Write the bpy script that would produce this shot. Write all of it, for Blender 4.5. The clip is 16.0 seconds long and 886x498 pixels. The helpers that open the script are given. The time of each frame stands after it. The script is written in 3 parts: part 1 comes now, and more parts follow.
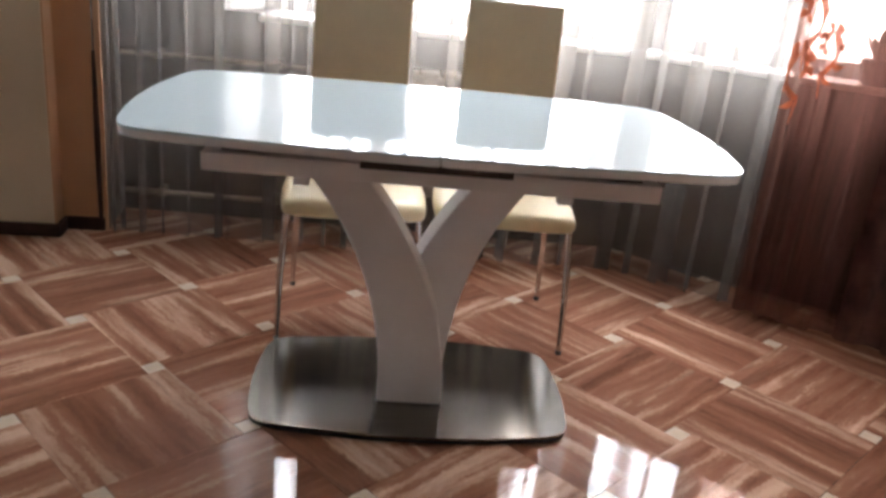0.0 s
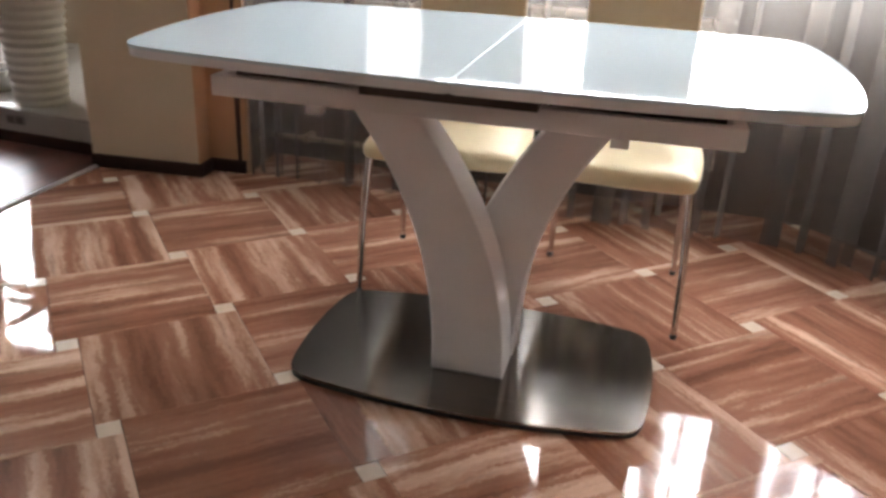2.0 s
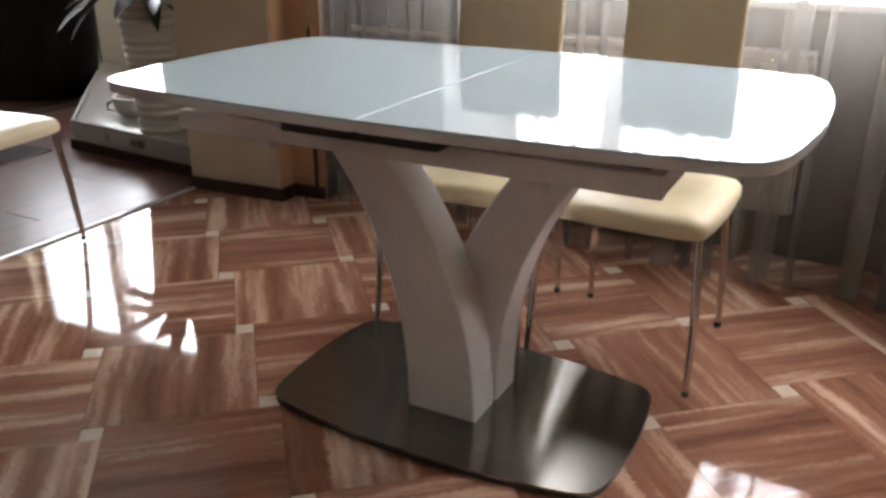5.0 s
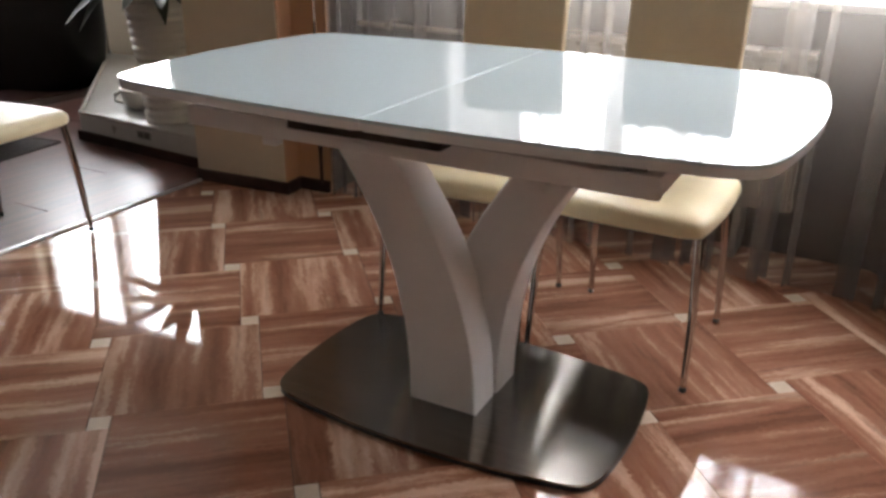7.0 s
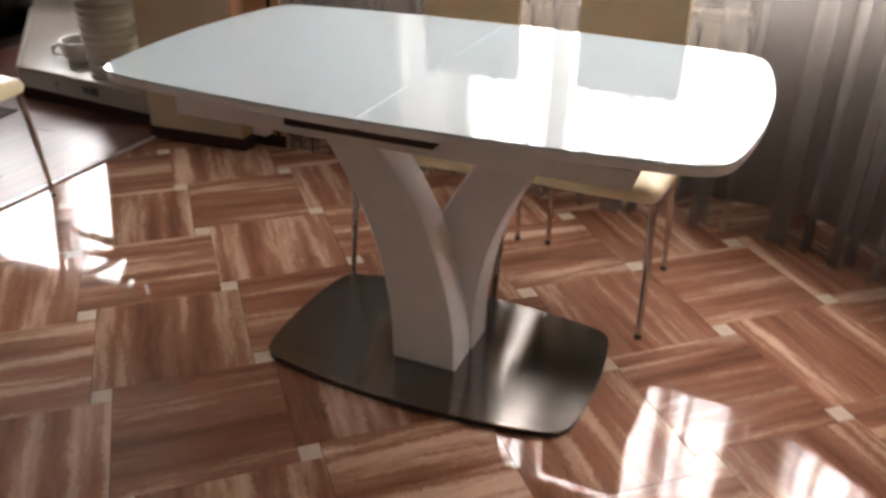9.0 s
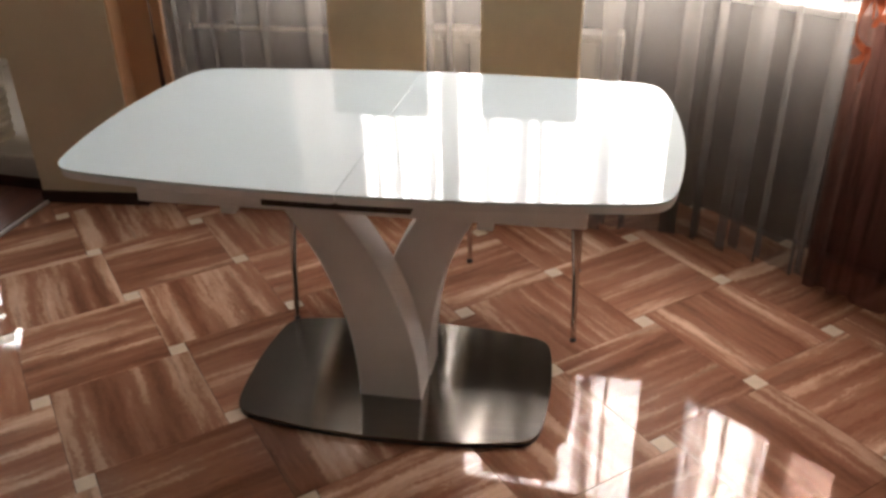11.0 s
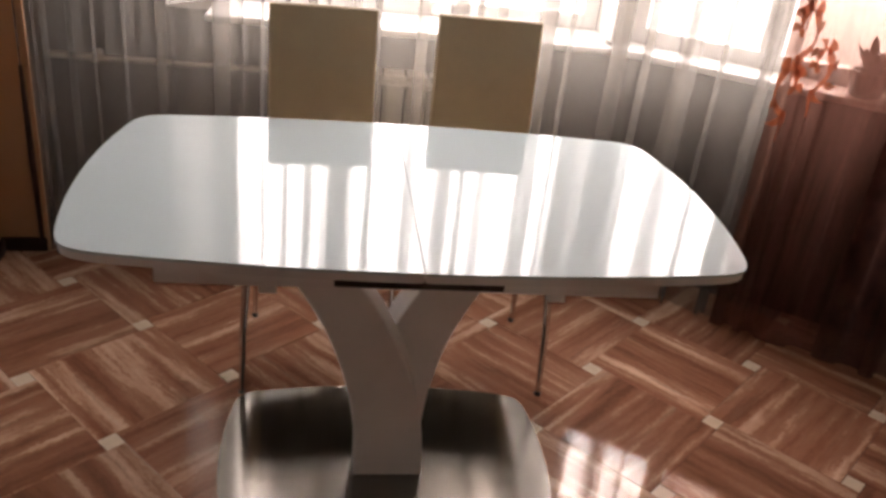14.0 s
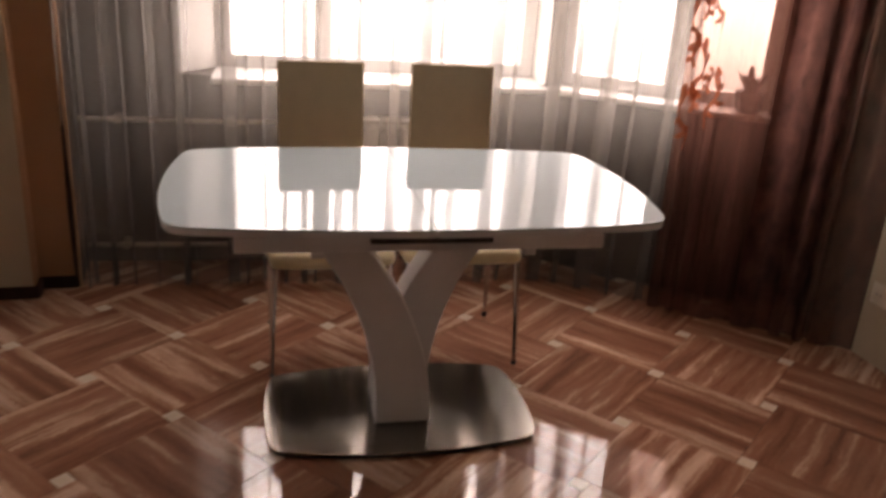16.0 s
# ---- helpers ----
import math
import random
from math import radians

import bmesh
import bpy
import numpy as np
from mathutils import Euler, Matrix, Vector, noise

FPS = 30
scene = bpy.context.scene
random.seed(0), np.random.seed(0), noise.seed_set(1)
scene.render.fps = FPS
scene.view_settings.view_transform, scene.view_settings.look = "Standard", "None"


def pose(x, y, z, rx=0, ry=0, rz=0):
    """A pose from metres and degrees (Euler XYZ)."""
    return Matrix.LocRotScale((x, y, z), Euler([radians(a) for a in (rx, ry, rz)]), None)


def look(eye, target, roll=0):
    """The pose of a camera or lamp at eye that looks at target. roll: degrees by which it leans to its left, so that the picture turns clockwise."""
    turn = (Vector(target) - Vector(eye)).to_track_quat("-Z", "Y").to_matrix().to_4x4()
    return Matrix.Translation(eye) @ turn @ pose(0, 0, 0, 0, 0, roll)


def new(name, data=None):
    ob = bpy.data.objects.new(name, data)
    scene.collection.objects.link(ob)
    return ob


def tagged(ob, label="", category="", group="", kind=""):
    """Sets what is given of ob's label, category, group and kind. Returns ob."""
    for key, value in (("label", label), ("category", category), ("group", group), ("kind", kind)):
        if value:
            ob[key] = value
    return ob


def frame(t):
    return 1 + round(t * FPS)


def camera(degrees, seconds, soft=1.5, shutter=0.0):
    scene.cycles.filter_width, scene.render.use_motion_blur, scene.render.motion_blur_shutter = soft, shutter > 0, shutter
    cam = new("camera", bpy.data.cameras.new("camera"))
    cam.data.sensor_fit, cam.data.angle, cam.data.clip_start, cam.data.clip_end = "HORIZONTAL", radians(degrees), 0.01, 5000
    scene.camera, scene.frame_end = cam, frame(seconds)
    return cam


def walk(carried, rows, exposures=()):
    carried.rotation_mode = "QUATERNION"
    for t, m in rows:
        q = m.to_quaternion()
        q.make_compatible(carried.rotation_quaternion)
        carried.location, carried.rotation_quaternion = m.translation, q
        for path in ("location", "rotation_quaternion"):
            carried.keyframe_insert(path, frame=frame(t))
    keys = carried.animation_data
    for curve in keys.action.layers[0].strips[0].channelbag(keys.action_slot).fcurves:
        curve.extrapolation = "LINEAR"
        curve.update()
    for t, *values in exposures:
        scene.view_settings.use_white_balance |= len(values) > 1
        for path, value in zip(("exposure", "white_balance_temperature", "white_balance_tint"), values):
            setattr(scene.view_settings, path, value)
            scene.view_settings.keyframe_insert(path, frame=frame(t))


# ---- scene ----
cam = camera(56.2, 16.0, soft=3.0, shutter=0.65)
PATH = [
    (0, (-0.239, -1.984, 1.142), (0.043, -0.128, 0.453), 5.8),
    (0.5, (-0.175, -1.958, 1.086), (0.033, -0.101, 0.375), 6.1),
    (1, (-0.09, -1.861, 1.059), (-0.039, -0.012, 0.299), 5.8),
    (1.5, (0.021, -1.8, 1.038), (-0.111, 0.038, 0.26), 2.7),
    (2, (0.213, -1.741, 1.038), (-0.103, 0.067, 0.242), 2.7),
    (2.5, (0.341, -1.696, 1.01), (-0.147, 0.067, 0.202), 1.1),
    (3, (0.45, -1.576, 1.006), (-0.163, 0.138, 0.177), -0.7),
    (3.5, (0.544, -1.553, 1.028), (-0.2, 0.121, 0.225), -2.6),
    (4, (0.604, -1.557, 1.038), (-0.206, 0.096, 0.256), -2.2),
    (4.5, (0.641, -1.571, 1.049), (-0.152, 0.094, 0.276), -1.7),
    (5, (0.651, -1.568, 1.061), (-0.107, 0.125, 0.312), 0.2),
    (7.5, (0.666, -1.602, 1.092), (-0.094, 0.074, 0.309), 0.6),
    (8, (0.661, -1.618, 1.114), (-0.085, 0.05, 0.302), 0.3),
    (8.5, (0.649, -1.646, 1.164), (-0.058, 0.018, 0.309), -0.4),
    (9, (0.589, -1.704, 1.243), (0.015, -0.033, 0.305), 1.0),
    (9.5, (0.507, -1.782, 1.33), (0.092, -0.098, 0.333), 0.6),
    (10, (0.45, -1.841, 1.401), (0.142, -0.118, 0.434), -0.7),
    (12.3, (0.155, -1.829, 1.438), (0.115, -0.072, 0.482), 0.2),
    (12.5, (0.089, -1.813, 1.468), (0.149, -0.076, 0.48), 0.7),
    (13, (-0.065, -1.829, 1.458), (0.125, -0.105, 0.463), 3.5),
    (13.5, (-0.182, -1.751, 1.449), (0.167, -0.027, 0.495), 5.6),
    (14, (-0.283, -1.683, 1.439), (0.115, 0.066, 0.555), 6.4),
    (14.5, (-0.365, -1.773, 1.435), (0.056, -0.026, 0.557), 4.8),
    (15, (-0.474, -1.928, 1.444), (0.101, -0.18, 0.66), 4.2),
    (15.5, (-0.541, -2.094, 1.424), (0.081, -0.315, 0.757), 5.4),
    (16, (-0.557, -2.248, 1.416), (-0.014, -0.455, 0.716), 3.8),
]
walk(cam, [(t, look(eye, target, roll)) for t, eye, target, roll in PATH],
     exposures=[(0.0, 3.35, 6400, 13), (1.5, 3.65, 6500, 13), (2.5, 3.65, 6500, 13), (3.5, 3.25, 6500, 12), (5.0, 3.1, 6500, 12), (8.0, 3.15, 6800, 14), (9.5, 3.21, 7200, 17), (10.2, 3.1, 7300, 17), (13.0, 3.0, 7500, 20), (14.0, 2.61, 7600, 22), (16.0, 2.3, 8200, 28)])

# ---- light ----
world = bpy.data.worlds.new("sky")
scene.world = world
world.use_nodes = True
wn = world.node_tree
sky = wn.nodes.new("ShaderNodeTexSky")
sky.sky_type, sky.sun_disc = "NISHITA", False
sky.sun_elevation, sky.sun_rotation = radians(42), radians(20)
wn.links.new(sky.outputs["Color"], wn.nodes["Background"].inputs["Color"])
wn.nodes["Background"].inputs["Strength"].default_value = 0.12
sun_data = bpy.data.lights.new("sun", "SUN")
sun_data.energy, sun_data.angle, sun_data.color = 5.0, radians(105), (1.0, 0.97, 0.94)
sun = new("sun", sun_data)
sun.matrix_world = look((2.2, 6.2, 6.0), (0, 0, 0))
BACKDROP = 2.6

# ---- materials ----
TILE_DARK, TILE_BROWN, TILE_WARM = (0.185, 0.078, 0.048), (0.282, 0.131, 0.082), (0.335, 0.169, 0.110)
TILE_BAND, TILE_PALE = (0.48, 0.290, 0.20), (0.66, 0.455, 0.34)


class Nodes:
    """A node material under construction."""

    def __init__(self, name, rough=0.5, metal=0.0, **extra):
        self.mat = bpy.data.materials.new(name)
        self.mat.use_nodes = True
        self.tree = self.mat.node_tree
        self.bsdf = self.tree.nodes["Principled BSDF"]
        self.out = self.tree.nodes["Material Output"]
        self.set("Roughness", rough)
        self.set("Metallic", metal)
        for key, value in extra.items():
            self.set(key.replace("_", " "), value)

    def set(self, key, value):
        self.bsdf.inputs[key].default_value = value

    def node(self, kind, **inputs):
        n = self.tree.nodes.new(kind)
        for key, value in inputs.items():
            n.inputs[key.replace("_", " ")].default_value = value
        return n

    def link(self, a, b):
        self.tree.links.new(a, b)

    def coords(self, scale=(1, 1, 1), shift=True):
        tc = self.node("ShaderNodeTexCoord")
        mp = self.node("ShaderNodeMapping", Scale=scale)
        if shift:
            info = self.node("ShaderNodeObjectInfo")
            mul = self.node("ShaderNodeVectorMath")
            mul.operation = "MULTIPLY_ADD"
            mul.inputs[1].default_value = (37.0, 19.0, 53.0)
            self.link(info.outputs["Random"], mul.inputs[0])
            self.link(tc.outputs["Object"], mul.inputs[2])
            self.link(mul.outputs[0], mp.inputs["Vector"])
        else:
            self.link(tc.outputs["Object"], mp.inputs["Vector"])
        return mp.outputs["Vector"]

    def noise(self, vec, scale, detail=4.0, rough=0.55, dist=0.0):
        n = self.node("ShaderNodeTexNoise", Scale=scale, Detail=detail, Roughness=rough, Distortion=dist)
        self.link(vec, n.inputs["Vector"])
        return n.outputs["Fac"]

    def ramp(self, fac, stops):
        r = self.node("ShaderNodeValToRGB")
        el = r.color_ramp.elements
        while len(el) < len(stops):
            el.new(0.5)
        for e, (p, c) in zip(el, stops):
            e.position, e.color = p, (*c, 1)
        self.link(fac, r.inputs["Fac"])
        return r.outputs["Color"]

    def bump(self, fac, strength, distance=0.002):
        b = self.node("ShaderNodeBump", Strength=strength, Distance=distance)
        self.link(fac, b.inputs["Height"])
        self.link(b.outputs["Normal"], self.bsdf.inputs["Normal"])

    def span(self, fac, lo, hi, key):
        m = self.node("ShaderNodeMapRange")
        m.inputs["To Min"].default_value, m.inputs["To Max"].default_value = lo, hi
        self.link(fac, m.inputs["Value"])
        self.link(m.outputs["Result"], self.bsdf.inputs[key])


def plain(name, c, rough=0.5, metal=0.0, vary=0.12, scale=9.0, bump=0.15, fine=220.0, **extra):
    """A surface with a slow tint and a fine grain."""
    n = Nodes(name, rough, metal, **extra)
    v = n.coords()
    slow = n.noise(v, scale, 5.0)
    lo = tuple(x * (1 - vary) for x in c)
    hi = tuple(min(1, x * (1 + vary)) for x in c)
    n.link(n.ramp(slow, [(0.3, lo), (0.7, hi)]), n.bsdf.inputs["Base Color"])
    n.span(slow, max(0.0, rough - 0.07), min(1, rough + 0.07), "Roughness")
    if bump:
        n.bump(n.noise(v, fine, 3.0), bump, 0.001)
    return n.mat


def tile_material():
    """Polished travertine-like tile: parallel beige bands with ragged edges on a warm brown ground."""
    n = Nodes("striped_brown_tile", 0.04, IOR=1.49)
    v = n.coords((1, 1, 1))
    wob = n.node("ShaderNodeMapping", Scale=(5.0, 5.0, 1))
    n.link(v, wob.inputs["Vector"])
    rag = n.node("ShaderNodeMapping", Scale=(95, 70, 1))
    n.link(v, rag.inputs["Vector"])
    bend = n.noise(wob.outputs["Vector"], 1.0, 2.0, 0.5)
    tear = n.noise(rag.outputs["Vector"], 1.0, 5.0, 0.7, 0.6)
    sep = n.node("ShaderNodeSeparateXYZ")
    n.link(v, sep.inputs[0])

    def shifted(fac, amount, base):
        m = n.node("ShaderNodeMath")
        m.operation = "MULTIPLY_ADD"
        m.inputs[1].default_value = amount
        n.link(fac, m.inputs[0])
        n.link(base, m.inputs[2])
        return m.outputs[0]

    x = shifted(tear, 0.034, shifted(bend, 0.022, sep.outputs["X"]))
    flow = n.node("ShaderNodeCombineXYZ")
    n.link(x, flow.inputs["X"])
    n.link(sep.outputs["Y"], flow.inputs["Y"])
    n.link(sep.outputs["Z"], flow.inputs["Z"])

    def stretched(sx, sy, detail, rough):
        mp = n.node("ShaderNodeMapping", Scale=(sx, sy, 1))
        n.link(flow.outputs[0], mp.inputs["Vector"])
        return n.noise(mp.outputs["Vector"], 1.0, detail, rough)

    wide = stretched(17.0, 0.9, 3.0, 0.5)
    thin = stretched(55.0, 6.0, 6.0, 0.75)
    both = n.node("ShaderNodeMix")
    both.inputs["Factor"].default_value = 0.30
    n.link(wide, both.inputs["A"])
    n.link(thin, both.inputs["B"])
    col = n.ramp(both.outputs["Result"], [(0.36, TILE_DARK), (0.455, TILE_BROWN), (0.522, TILE_WARM), (0.56, TILE_BAND), (0.64, TILE_PALE)])
    vein = stretched(30.0, 2.0, 3.0, 0.6)
    line = n.node("ShaderNodeMapRange")
    line.inputs["From Min"].default_value, line.inputs["From Max"].default_value = 0.33, 0.40
    line.inputs["To Min"].default_value, line.inputs["To Max"].default_value = 0.72, 1.0
    n.link(vein, line.inputs["Value"])
    info = n.node("ShaderNodeObjectInfo")
    tone = n.node("ShaderNodeMapRange")
    tone.inputs["To Min"].default_value, tone.inputs["To Max"].default_value = 0.86, 1.14
    n.link(info.outputs["Random"], tone.inputs["Value"])
    both_tone = n.node("ShaderNodeMath")
    both_tone.operation = "MULTIPLY"
    n.link(line.outputs["Result"], both_tone.inputs[0])
    n.link(tone.outputs["Result"], both_tone.inputs[1])
    hsv = n.node("ShaderNodeHueSaturation")
    n.link(both_tone.outputs[0], hsv.inputs["Value"])
    n.link(col, hsv.inputs["Color"])
    n.link(hsv.outputs["Color"], n.bsdf.inputs["Base Color"])
    smear = n.noise(v, 6.0, 4.0)
    n.span(smear, 0.015, 0.06, "Roughness")
    n.bump(n.noise(v, 4.0, 1.0), 0.03, 0.002)
    return n.mat


def laminate_material():
    n = Nodes("dark_laminate", 0.3, Specular_IOR_Level=0.26)
    v = n.coords((2.2, 30, 1))
    g = n.noise(v, 1.0, 5.0, 0.6, 0.6)
    n.link(n.ramp(g, [(0.3, (0.050, 0.018, 0.013)), (0.7, (0.135, 0.052, 0.036))]), n.bsdf.inputs["Base Color"])
    n.span(g, 0.26, 0.36, "Roughness")
    n.bump(g, 0.06, 0.001)
    return n.mat


def steel_material():
    n = Nodes("brushed_steel", 0.22, 1.0, Anisotropic=0.97)
    tan = n.node("ShaderNodeTangent")
    tan.direction_type, tan.uv_map = "UV_MAP", "brush"
    n.link(tan.outputs["Tangent"], n.bsdf.inputs["Tangent"])
    v = n.coords((2.0, 420, 1), shift=False)
    g = n.noise(v, 1.0, 4.0, 0.6)
    v2 = n.coords((3, 3, 3), shift=False)
    s = n.noise(v2, 1.0, 4.0)
    n.link(n.ramp(g, [(0.3, (0.18, 0.172, 0.158)), (0.7, (0.34, 0.325, 0.30))]), n.bsdf.inputs["Base Color"])
    n.span(s, 0.165, 0.215, "Roughness")
    return n.mat


def cloth_material(name, c1, c2, through_share, glow_share, stretch=(40, 40, 2), weave=900.0, tint=(1, 1, 1)):
    """Thin cloth: part gap between threads, part light soaking through, part plain reflection."""
    n = Nodes(name, 0.9)
    v = n.coords(stretch, shift=False)
    f = n.noise(v, 1.0, 4.0)
    col = n.ramp(f, [(0.3, c1), (0.7, c2)])
    diff = n.node("ShaderNodeBsdfDiffuse")
    tran = n.node("ShaderNodeBsdfTranslucent")
    clear = n.node("ShaderNodeBsdfTransparent", Color=(*tint, 1))
    n.link(col, diff.inputs["Color"])
    n.link(col, tran.inputs["Color"])
    m1 = n.node("ShaderNodeMixShader")
    m1.inputs[0].default_value = glow_share
    n.link(diff.outputs[0], m1.inputs[1])
    n.link(tran.outputs[0], m1.inputs[2])
    m2 = n.node("ShaderNodeMixShader")
    v2 = n.coords((1, 1, 1), shift=False)
    w = n.noise(v2, weave, 2.0)
    rng = n.node("ShaderNodeMapRange")
    rng.inputs["From Min"].default_value, rng.inputs["From Max"].default_value = 0.3, 0.7
    rng.inputs["To Min"].default_value = through_share - 0.1
    rng.inputs["To Max"].default_value = through_share + 0.1
    n.link(w, rng.inputs["Value"])
    n.link(rng.outputs["Result"], m2.inputs[0])
    n.link(m1.outputs[0], m2.inputs[1])
    n.link(clear.outputs[0], m2.inputs[2])
    n.link(m2.outputs[0], n.out.inputs["Surface"])
    return n.mat


def wall_paper(name, c1, c2):
    n = Nodes(name, 0.75)
    v = n.coords((1, 1, 1), shift=False)
    a = n.noise(v, 2.2, 5.0)
    b = n.noise(v, 160.0, 3.0)
    n.link(n.ramp(a, [(0.3, c1), (0.7, c2)]), n.bsdf.inputs["Base Color"])
    n.bump(b, 0.35, 0.0015)
    return n.mat


def glow_material():
    n = Nodes("daylight_glow")
    v = n.coords((0.25, 0.25, 1.1), shift=False)
    f = n.noise(v, 1.0, 3.0)
    col = n.ramp(f, [(0.35, (0.86, 0.89, 0.92)), (0.65, (0.90, 0.95, 1.0))])
    em = n.node("ShaderNodeEmission")
    place = n.node("ShaderNodeNewGeometry")
    sep = n.node("ShaderNodeSeparateXYZ")
    n.link(place.outputs["Position"], sep.inputs[0])
    # emission weaker low down, so less light climbs to the ceiling
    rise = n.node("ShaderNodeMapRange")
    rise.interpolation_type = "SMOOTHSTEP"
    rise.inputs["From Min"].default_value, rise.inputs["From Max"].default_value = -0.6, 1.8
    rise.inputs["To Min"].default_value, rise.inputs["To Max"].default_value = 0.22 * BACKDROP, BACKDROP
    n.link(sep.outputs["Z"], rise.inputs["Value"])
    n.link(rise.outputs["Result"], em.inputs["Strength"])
    n.link(col, em.inputs["Color"])
    n.link(em.outputs[0], n.out.inputs["Surface"])
    return n.mat


def pane_material():
    n = Nodes("window_glass")
    clear = n.node("ShaderNodeBsdfTransparent")
    gloss = n.node("ShaderNodeBsdfGlossy", Roughness=0.02)
    m = n.node("ShaderNodeMixShader")
    m.inputs[0].default_value = 0.05
    n.link(clear.outputs[0], m.inputs[1])
    n.link(gloss.outputs[0], m.inputs[2])
    n.link(m.outputs[0], n.out.inputs["Surface"])
    return n.mat


TILE = tile_material()
DOT = plain("ivory_insert", (0.66, 0.56, 0.45), 0.12, vary=0.08, scale=30)
GROUT = plain("dark_grout", (0.05, 0.032, 0.025), 0.8)
LAMINATE = laminate_material()
STRIP = plain("aluminium_strip", (0.66, 0.66, 0.65), 0.36, 0.7)
STEEL = steel_material()
BLACK_EDGE = plain("black_rubber", (0.012, 0.012, 0.012), 0.5)
GLASS_TOP = plain("white_lacquered_glass", (0.55, 0.665, 0.705), 0.02, vary=0.01, scale=3, bump=0.0, IOR=1.52)
WHITE_GLOSS = plain("white_gloss_paint", (0.76, 0.755, 0.765), 0.22, vary=0.03, scale=6, bump=0.05)
WHITE_SATIN = plain("white_satin_paint", (0.78, 0.77, 0.78), 0.34, vary=0.04, scale=7, bump=0.08)
# dark metal of rail and rods, also the painted shade of the table gap
DARK_METAL_AND_SHADE = plain("dark_metal_and_gap_shade", (0.05, 0.035, 0.03), 0.45, 0.4)
CREAM = plain("cream_leatherette", (0.78, 0.68, 0.45), 0.36, vary=0.05, scale=14, bump=0.5, fine=420)
# the same cream, darkened for the backlit fronts of the chair backs
CREAM_SHADED = plain("cream_leatherette_shaded", (0.56, 0.45, 0.30), 0.42, vary=0.05, scale=14, bump=0.5, fine=420)
CHROME = plain("chrome", (0.62, 0.61, 0.60), 0.07, 1.0, vary=0.03, bump=0.0)
WALL_CREAM = wall_paper("cream_wallpaper", (0.50, 0.415, 0.30), (0.58, 0.485, 0.355))
WALL_PEACH = wall_paper("peach_wallpaper", (0.42, 0.23, 0.125), (0.50, 0.285, 0.16))
# for walls out of view, kept dull so they bounce less light
WALL_UNSEEN = wall_paper("unseen_wall_grey_beige", (0.24, 0.215, 0.185), (0.30, 0.27, 0.23))
# walls behind the curtains: their deep shade is put into this dark brown
WALL_SHADOWED = wall_paper("shadow_brown_wall", (0.045, 0.030, 0.021), (0.07, 0.047, 0.034))
CEILING = wall_paper("white_ceiling_paint", (0.78, 0.77, 0.74), (0.82, 0.81, 0.79))
BASE_BROWN = plain("dark_brown_baseboard", (0.036, 0.014, 0.010), 0.6, vary=0.3, scale=20, Specular_IOR_Level=0.25)
PVC = plain("white_window_plastic", (0.80, 0.80, 0.79), 0.3, vary=0.03)
RADIATOR = plain("white_radiator_enamel", (0.50, 0.46, 0.40), 0.35, vary=0.04)
# a darker beige than the radiator enamel
PIPE = plain("dull_beige_enamel", (0.34, 0.27, 0.21), 0.45, vary=0.15)
PANE = pane_material()
GLOW = glow_material()
SHEER = cloth_material("grey_sheer_voile", (0.33, 0.305, 0.28), (0.42, 0.39, 0.355), 0.63, 0.54)
ORGANZA = cloth_material("rust_organza", (0.085, 0.038, 0.032), (0.165, 0.076, 0.062), 0.12, 0.68, (15, 15, 8))
ORGANZA_THIN = cloth_material("pale_pink_organza", (0.15, 0.065, 0.05), (0.21, 0.095, 0.072), 0.42, 0.5, tint=(0.60, 0.42, 0.36))
PRINT = cloth_material("orange_print", (0.42, 0.13, 0.06), (0.54, 0.19, 0.09), 0.10, 0.6)
BLACK_LEATHER = plain("black_leather", (0.005, 0.004, 0.005), 0.45, vary=0.3, scale=12, bump=0.4, Specular_IOR_Level=0.3)
PETAL = plain("white_petal", (0.80, 0.80, 0.77), 0.6, vary=0.06, scale=40)
GLASSWARE = pane_material()
POT_WHITE = plain("white_ceramic", (0.56, 0.53, 0.48), 0.35, vary=0.05)
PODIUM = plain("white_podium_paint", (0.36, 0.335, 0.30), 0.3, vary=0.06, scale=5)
LEAF = plain("dark_green_leaf", (0.02, 0.026, 0.014), 0.4, vary=0.35, scale=18)
SOIL = plain("dark_soil", (0.035, 0.022, 0.015), 0.95, vary=0.4, scale=60, bump=0.8)
SOCKET = plain("ivory_socket_plastic", (0.78, 0.74, 0.64), 0.35, vary=0.03)
SOCKET_GREY = plain("grey_socket_plastic", (0.26, 0.25, 0.23), 0.4)
SOCKET_DARK = plain("dark_grey_plastic", (0.12, 0.11, 0.10), 0.4)
BLACK_POT = plain("black_glazed_pot", (0.015, 0.014, 0.014), 0.2)
VALVE = plain("black_valve_plastic", (0.02, 0.02, 0.02), 0.4)
MAT_DARK = plain("dark_woven_mat", (0.06, 0.045, 0.04), 0.9, vary=0.5, scale=90, bump=0.9)

# ---- mesh helpers ----


def part(name, bm, material, parent=None, label="", smooth=True, sharp=38):
    me = bpy.data.meshes.new(name)
    bm.normal_update()
    bm.to_mesh(me)
    bm.free()
    me.materials.append(material)
    ob = new(name, me)
    if smooth:
        me.polygons.foreach_set("use_smooth", [True] * len(me.polygons))
        me.set_sharp_from_angle(angle=radians(sharp))
    if parent is not None:
        ob.parent = parent
    if label:
        ob["label"] = label
    return ob


def thing(name, m, label, category, group="", kind=""):
    ob = new(name)
    ob.empty_display_size = 0.1
    ob.matrix_world = m
    return tagged(ob, label, category, group, kind)


